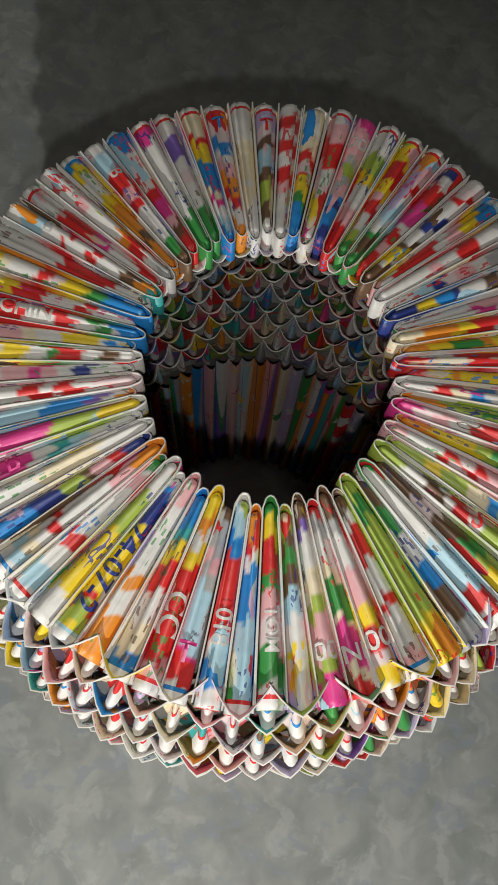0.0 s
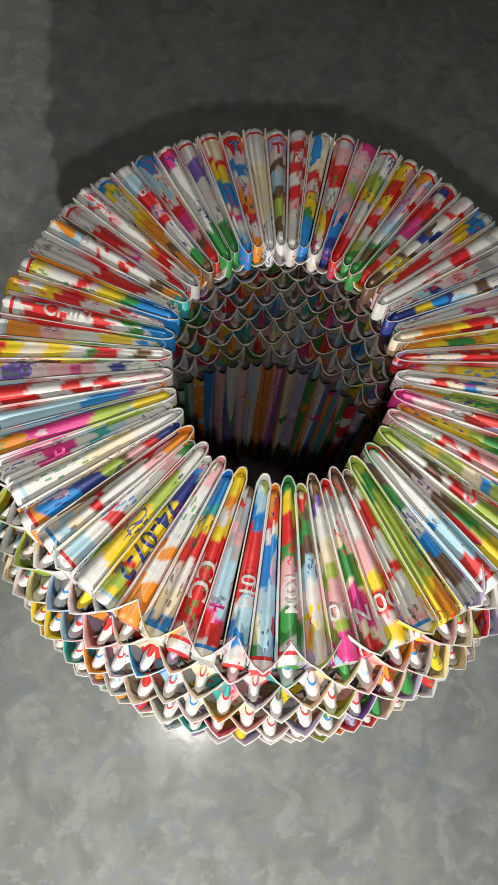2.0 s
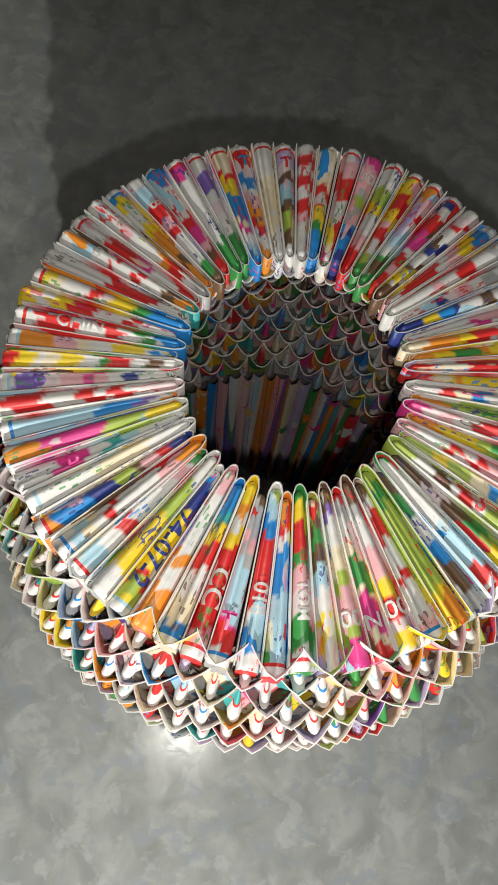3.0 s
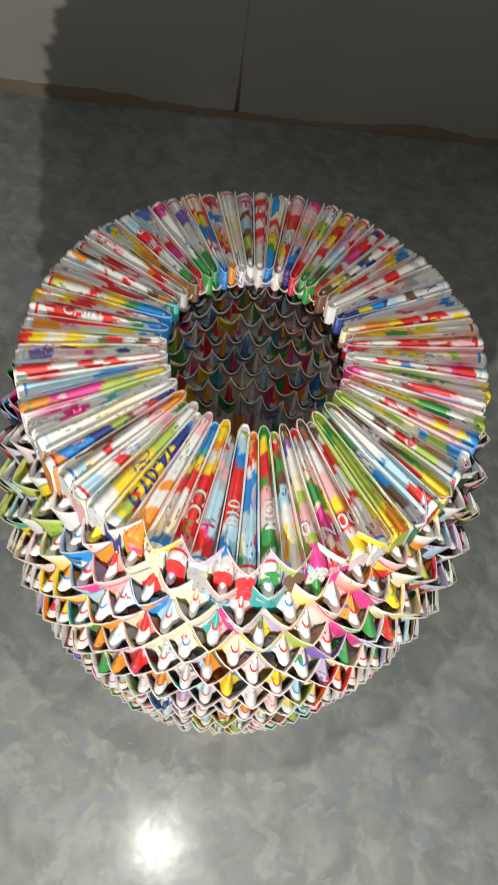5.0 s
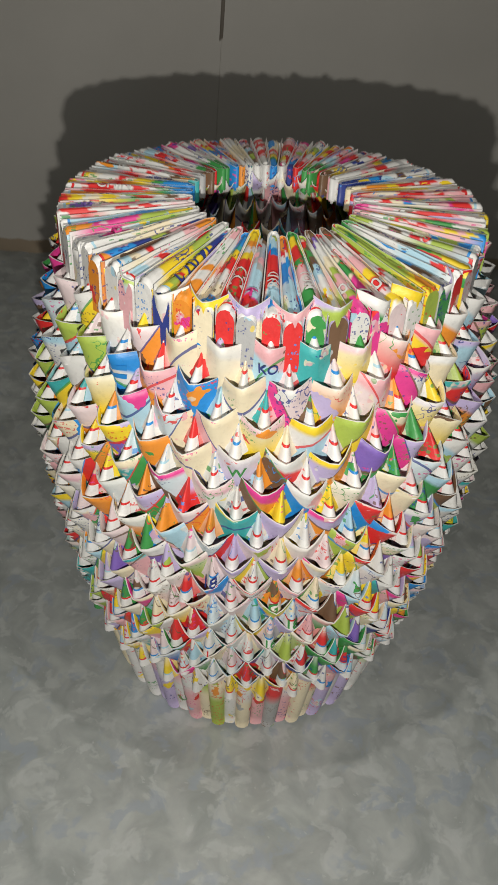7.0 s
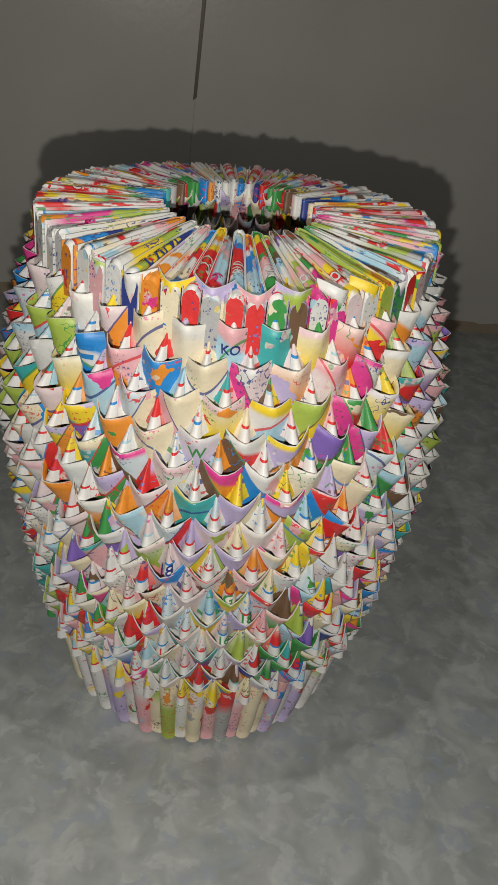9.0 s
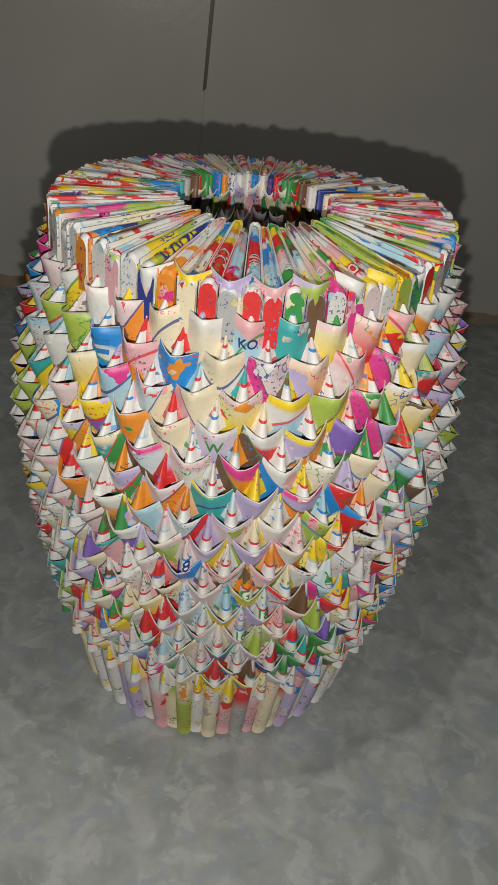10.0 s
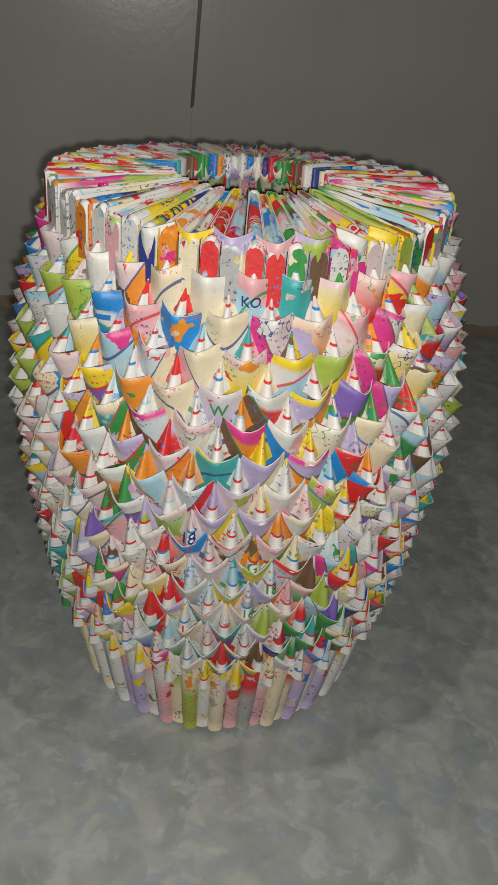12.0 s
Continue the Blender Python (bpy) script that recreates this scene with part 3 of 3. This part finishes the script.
def fin_mesh(r_in, r_out, z_top, wide_in, wide_out, deep_in, deep_out, bands, rng, tilt=0.0, skirt=True):
    verts, faces, slots, inks, uvs = [], [], [], [], []
    bands = [PALETTE[c] for c in bands]
    steps = 46
    arc = [i * math.pi / 6 for i in range(7)]

    slope, bow, size = rng.uniform(-0.05, 0.05), rng.uniform(-0.07, 0.07), rng.uniform(0.5, 1.6)
    cuts = sorted(min(0.98, max(0.02, (i + 1) / len(bands) + rng.uniform(-0.35, 0.35) / len(bands))) for i in range(len(bands) - 1))

    def ink(f, y=0.0):
        f = f + slope * y + bow * y * y * size + 0.008 * math.sin(17 * y + 40 * f)
        return bands[sum(f > c for c in cuts)]

    swing = rng.uniform(0, 6)
    wave = [0.00035 * math.sin(swing + 9 * i / steps) + rng.uniform(-0.00008, 0.00008) for i in range(steps + 1)]
    start = []
    layer, step = rng.choice((2, 3, 4)), rng.choice((-1, 1)) * rng.uniform(0.0005, 0.0009)
    for i in range(steps + 1):
        f = i / steps
        r = r_in + (r_out - r_in) * f
        b = (wide_in + (wide_out - wide_in) * f) * 0.5
        if i == 0:
            b *= 0.55
        top = z_top + tilt * f + wave[i] - (0.002 if i == 0 else 0) - (0.0012 if i == steps else 0)
        deep = deep_in + (deep_out - deep_in) * f
        start.append(len(verts))
        ring = [(b * 0.86, top - deep)] + [(b * math.cos(p), top - b * FIN_ARCH * (1 - math.sin(p))) for p in arc] + [(-b * 0.86, top - deep)]
        low = [(y, z - max(0.0, step)) for y, z in ring[:layer + 2]]
        ring = low + [(y, z - max(0.0, -step)) for y, z in ring[layer + 1:]]
        for j, (y, z) in enumerate(ring):
            verts.append((r, y, z))
            inks.append(ink(f, y / (wide_out * 0.5)) if j <= layer + 1 else ink(min(1.0, max(0.0, f + 0.06 * slope / abs(slope))), y / (wide_out * 0.5)))
            uvs.append((0.5, 1.0 - 0.75 * f if f < 0.9 else 0.325 - 2.4 * (f - 0.9)))
    n = 10
    for i in range(steps):
        for j in range(n - 1):
            faces.append((start[i] + j, start[i + 1] + j, start[i + 1] + j + 1, start[i] + j + 1))
            slots.append(0)
    caps = []
    for s, ch in ((start[0], bands[0]), (start[-1], bands[rng.randrange(len(bands))])):
        caps.append(len(faces))
        faces.append(tuple(range(len(verts), len(verts) + n)))
        slots.append(0)
        verts += verts[s:s + n]
        inks += [ch] * n
        uvs += [(0.5, 0.7)] * n
    # outer layer of the fold: a thin sheet whose cut edge shows along both sides and round the inner end
    path = []
    for side in (1, -1):
        line = [(r_in + (r_out + 0.0006 - r_in) * f, side * ((wide_in + (wide_out - wide_in) * f) * 0.5 + 0.0004), f) for f in (0.975, 0.8, 0.6, 0.4, 0.2, 0.03)]
        path += line if side == 1 else line[::-1]
        if side == 1:
            path += [(r_in - 0.0018 * math.sin(p), math.cos(p) * wide_in * 0.42, 0) for p in (0.5, 1.1, 1.57, 2.04, 2.64)]
    k = len(verts)
    for i, (x, y, f) in enumerate(path):
        tx, ty = (Vector(path[min(i + 1, len(path) - 1)][:2]) - Vector(path[max(i - 1, 0)][:2])).normalized()
        deep = deep_in + (deep_out - deep_in) * f
        rim = z_top + tilt * f - 0.30 * (wide_in + (wide_out - wide_in) * f) * 0.5 + rng.uniform(-0.0003, 0.0003)
        for off, z in ((0, rim - deep), (0, rim), (0.00045, rim), (0.00045, rim - deep)):
            verts.append((x + ty * off, y - tx * off, z))
            inks.append(ink(f) if rng.random() < 0.3 else bands[min(len(bands) - 1, int(f * len(bands) * 0.999))])
            uvs.append((0.5, 0.9))
    for i in range(len(path) - 1 if skirt else 0):
        for j in range(3):
            a, b = k + 4 * i + j, k + 4 * (i + 1) + j
            faces.append((a, b, b + 1, a + 1))
            slots.append(1 if j == 1 else 0)
    me = mesh_from("fin", verts, faces, [BANDS, EDGE], slots, uvs, inks)
    for cap in caps:
        me.polygons[cap].use_smooth = False
    return me


RIM_Z = 0.2965
R_HOLE, R_RIM = 0.0405, 0.102
FIN_INKS = """
    gyrgrrgw Gkgksswyrll kvwwcGppGmm rawwcggcmmcr kawwppyrryw kwrrwwrwwpw GgGGGGGGyyy kgwbka gwwwwwsssrw kkrkgGy
    GwwkwrwGGaas GGyGcbGb rwrrrrpyoyb oyyGggoG mrpwrrrpw oGGgcoy wwwrcbwwpmrw ryoyycGo rwwrrprrrp oygoyrwc
    cooyrwrow wwwwmwwwbw nnybnwkwww wwsnorwaww wwwpwrrwaww rwrrrrroyybb kwykwnwwrrw rprrmmrrwnw gkgwsrrrpsw gGwrpyrryG
    rrprwyGww nbnbaGappmm wcyrwrrrw bbbgyrrrccoc wwrprwrwrw wkGGksskrll wcw owroooboo bswmcbbyyrcc ggwwrwvww
    ggwwwrwwmm rkrmrwrrbb kgwwwrrrrssw okooywyb aorowrwrwsw rwmrrwr tokowrwrwssw wrw bbbgyyrrwwcyw wwwrrwrrywy
    bwgwrwwrrrww bwyyocoooo wkwrgwycwyr wwnwpmoovvw owrwrwrrw owvbbbssssss wsGGGmmmmaw wwwstwmmww wcw nrrkGnnbbo
    oorowrwwrwcsw gwpwwwwwrwwssw wGyw wbnnyyyyyrGy owrowo bbtyyrrwwccbw yowyrrrrrpw kaapassssmrw wsbrrrrrwbw orrbbbssssss
""".split()
FINS = {}
for k in range(2 * N):
    inks = "".join("wpq"[rng.randrange(3)] if c in "ro" and rng.random() < 0.3 else c for c in FIN_INKS[k])
    a = PHASE + k * PITCH / 2
    droop = -0.009 * max(0.0, math.cos(a - PHASE)) ** 2 - 0.003 * max(0.0, -math.cos(a - PHASE))
    hole = R_HOLE + (0.003 if math.sin(a) < 0 else 0.005) * math.sin(a) ** 2
    low, wide_in, wide_out = 0.0012 * (k % 2), 0.0031 * rng.uniform(0.85, 1.1), 0.0077 * rng.uniform(0.95, 1.06)
    reach = R_RIM - rng.uniform(0.0, 0.0022)
    near = hole + 0.0025 * (k % 2)
    skirt = rng.random() < 0.7 or k % 2 == 0
    if not skirt:
        wide_in, wide_out = wide_in * 1.12, wide_out * 1.1
    me = fin_mesh(near, reach, RIM_Z - low, wide_in, wide_out, 0.011, 0.023, inks, rng, droop, skirt)
    ob = part("fin", me, vase, m=Matrix.Rotation(a + rng.uniform(-0.005, 0.005), 4, "Z"))
    FINS[k] = (ob, (near, reach, RIM_Z - low, wide_in, wide_out, droop))


# upright folds of the foot
def foot_mesh(z_hi, r_lo, r_hi, wide, deep, bands, rng):
    verts, faces, inks, uvs = [], [], [], []
    bands = [PALETTE[c] for c in bands]
    steps = 6
    lean = rng.uniform(-0.0012, 0.0012)
    for i in range(steps + 1):
        f = i / steps
        r = r_lo + (r_hi - r_lo) * f
        b = wide * (0.40 + 0.10 * f)
        for p in range(7):
            t = p * math.pi / 6
            x = r + deep * (1.0 if i else 0.75) * math.sin(t) ** 0.8
            verts.append((x, b * math.cos(t) + lean * (1 - f), z_hi * f + (0.0003 if i else 0.0)))
            inks.append(bands[min(len(bands) - 1, int(f * len(bands)))])
            uvs.append((0.5, 0.4 + 0.5 * f))
    for i in range(steps):
        for j in range(6):
            faces.append((i * 7 + j, i * 7 + j + 1, (i + 1) * 7 + j + 1, (i + 1) * 7 + j))
    faces.append(tuple(range(7)))
    return mesh_from("foot_fold", verts, faces, [BANDS, EDGE], [0] * len(faces), uvs, inks)


for k in range(2 * N):
    spread = (k + N) % (2 * N) - N
    field = next((inks for edge, inks in ((-12, "wcGa"), (-5, "wwwlp"), (-1, "ccGcw"), (4, "aprcakw"), (8, "wlwwp"), (12, "GcGw"), (17, "rprcw")) if spread < edge), "wcGap")
    one, two = rng.choice(field), rng.choice(field)
    bands = (one, one, one, two, two)
    if k % 2 == 0:
        me = foot_mesh(0.064, 0.0825, 0.0955, 0.0104, 0.0048, bands, rng)
    else:
        me = foot_mesh(0.064, 0.0815, 0.0945, 0.0092, 0.0026, bands, rng)
    part("foot_fold", me, vase, m=Matrix.Rotation(PHASE + k * PITCH / 2, 4, "Z"))


# words printed on the strips, laid on their curved paper
INKS = {}


def ink_material(ch):
    if ch not in INKS:
        mat, nodes, links, bsdf = material("printing_ink")
        n = nodes.new("ShaderNodeTexNoise")
        n.inputs["Scale"].default_value = 900
        links.new(mix_node(nodes, links, n.outputs[0], tuple(0.85 * c for c in PALETTE[ch]), PALETTE[ch]), bsdf.inputs["Base Color"])
        bsdf.inputs["Roughness"].default_value = 0.36
        INKS[ch] = mat
    return INKS[ch]


def word_mesh(text, size, place, ch):
    """The letters of text, size metres high, each point (x, y) put where place says."""
    curve = bpy.data.curves.new("words", "FONT")
    curve.body, curve.size, curve.resolution_u = text, size * 1.4, 3
    curve.align_x, curve.align_y = "CENTER", "CENTER"
    curve.offset = size * 0.02
    tmp = bpy.data.objects.new("words", curve)
    scene.collection.objects.link(tmp)
    bpy.context.view_layer.update()
    me = bpy.data.meshes.new_from_object(tmp.evaluated_get(bpy.context.evaluated_depsgraph_get()))
    bpy.data.objects.remove(tmp)
    bm = bmesh.new()
    bm.from_mesh(me)
    bmesh.ops.triangulate(bm, faces=bm.faces[:])
    bmesh.ops.subdivide_edges(bm, edges=[e for e in bm.edges if e.calc_length() > size * 0.35], cuts=2)
    for v in bm.verts:
        v.co = place(v.co.x, v.co.y)
    bm.to_mesh(me)
    bm.free()
    me.materials.clear()
    me.materials.append(ink_material(ch))
    return me


def fin_words(k, text, size, at, turn, ch):
    fin, (r_in, r_out, top, wi, wo, tilt) = FINS[k]
    c, s_ = math.cos(radians(turn)), math.sin(radians(turn))

    def place(x, y):
        px, py = r_in + (r_out - r_in) * at + c * x - s_ * y, s_ * x + c * y
        f = (px - r_in) / (r_out - r_in)
        b = (wi + (wo - wi) * f) * 0.5
        py = max(-0.97 * b, min(0.97 * b, py))
        return Vector((px, py, top + tilt * f - b * FIN_ARCH * (1 - math.sqrt(1 - (py / b) ** 2)) + 0.00055))

    part("lettering", word_mesh(text, size, place, ch), fin, "printed letters")


for k, text, size, at, turn, ch in (
    (63, "24-07-2", 0.0066, 0.56, 0, "n"), (35, "T", 0.0055, 0.80, -90, "r"), (37, "T", 0.0050, 0.82, -90, "b"), (50, "CHIN", 0.0050, 0.60, 180, "w"),
    (53, "B", 0.0060, 0.76, 180, "v"), (4, "00", 0.0056, 0.76, 90, "w"), (2, "00", 0.0052, 0.74, 90, "w"), (68, "018", 0.0050, 0.62, 0, "w"),
    (67, "T", 0.0060, 0.76, 90, "m"), (66, "CC", 0.0066, 0.62, 0, "w"), (57, "B", 0.0055, 0.66, 180, "m"), (3, "NI", 0.0050, 0.78, 90, "w"),
    (31, "00", 0.0048, 0.76, -90, "w"), (44, "B", 0.0045, 0.72, 180, "w"), (46, "B", 0.0045, 0.72, 180, "w"), (42, "B", 0.0045, 0.72, 180, "w"),
    (0, "TOM", 0.0042, 0.62, 0, "w"), (10, "S", 0.0055, 0.60, 0, "r"),
):
    fin_words(k, text, size, at, turn, ch)


def flap_words(row, k, text, size, at, ch, bars=()):
    """Letters on a flap, or plain bars of print given as (x, y, width, height)."""
    flap, z0 = FLAPS[row, k]

    def place(x, y):
        s = at + y / H
        v = max(0.0, (DIP_AT - s) / (DIP_AT - 0.55))
        t = max(-0.9, min(0.9, x / (outer_r(z0 + s * H) * PITCH / 2)))
        r, ang, z = flap_point(z0, t, v, DIP_AT, 0.0085, outer_r, 1, H)
        return Vector(ring_point(r + 0.0006, ang, z))

    if text:
        part("lettering", word_mesh(text, size, place, ch), flap, "printed letters")
    for x, y, w, h in bars:
        verts = [place(x + w * i / 4, y + h * j) for i in range(5) for j in (0, 1)]
        part("print_bar", mesh_from("print_bar", verts, [(2 * i, 2 * i + 2, 2 * i + 3, 2 * i + 1) for i in range(4)], [ink_material(ch)]), flap, "plain bar of print")


for row, k, text, size, at, ch, bars in (
    (1, 33, "KO", 0.0046, 1.45, "n", ()), (2, 30, "", 0, 1.45, "b", ((-0.006, 0.002, 0.012, 0.0025), (-0.006, -0.0025, 0.012, 0.0025))),
    (6, 29, "ing", 0.0035, 1.45, "b", ()), (9, 2, "ng", 0.0040, 1.45, "m", ()), (1, 6, "A", 0.005, 1.4, "b", ()), (3, 5, "", 0, 1.5, "k", ((-0.005, 0.001, 0.010, 0.0012), (-0.005, -0.0015, 0.010, 0.0012))),
    (8, 31, "", 0, 1.5, "b", ((-0.004, 0.0005, 0.008, 0.0012), (-0.004, -0.0018, 0.005, 0.0012))), (4, 33, "W", 0.006, 1.4, "g", ()),
):
    if text != "W":
        FLAPS[row, k][0].color = (*PALETTE["s" if text == "KO" else "w"], 1)
    flap_words(row, k, text, size, at, ch, bars)


def fold_words(row, k, text, size, at, ch):
    fold, z0 = FOLDS[row, k]

    def place(x, y):
        s = at + y / H
        q = x / (outer_r(z0 + s * H) * fold_width(s) * PITCH / 2)
        r, ang, z = fold_place(z0, max(-0.98, min(0.98, q)), s, outer_r, 1, H)
        return Vector(ring_point(r + 0.0012, ang, z))

    part("lettering", word_mesh(text, size, place, ch), fold, "printed letters")


for row, k, text, size, at, ch in ((8, 33, "18", 0.0052, 1.0, "n"), (10, 0, "18", 0.0050, 1.0, "g"), (9, 34, "G", 0.0050, 1.0, "g"), (3, 5, "4", 0.0050, 1.2, "r"), (11, 34, "16", 0.0045, 0.9, "g"), (12, 33, "1", 0.0045, 0.9, "r")):
    fold_words(row, k, text, size, at, ch)
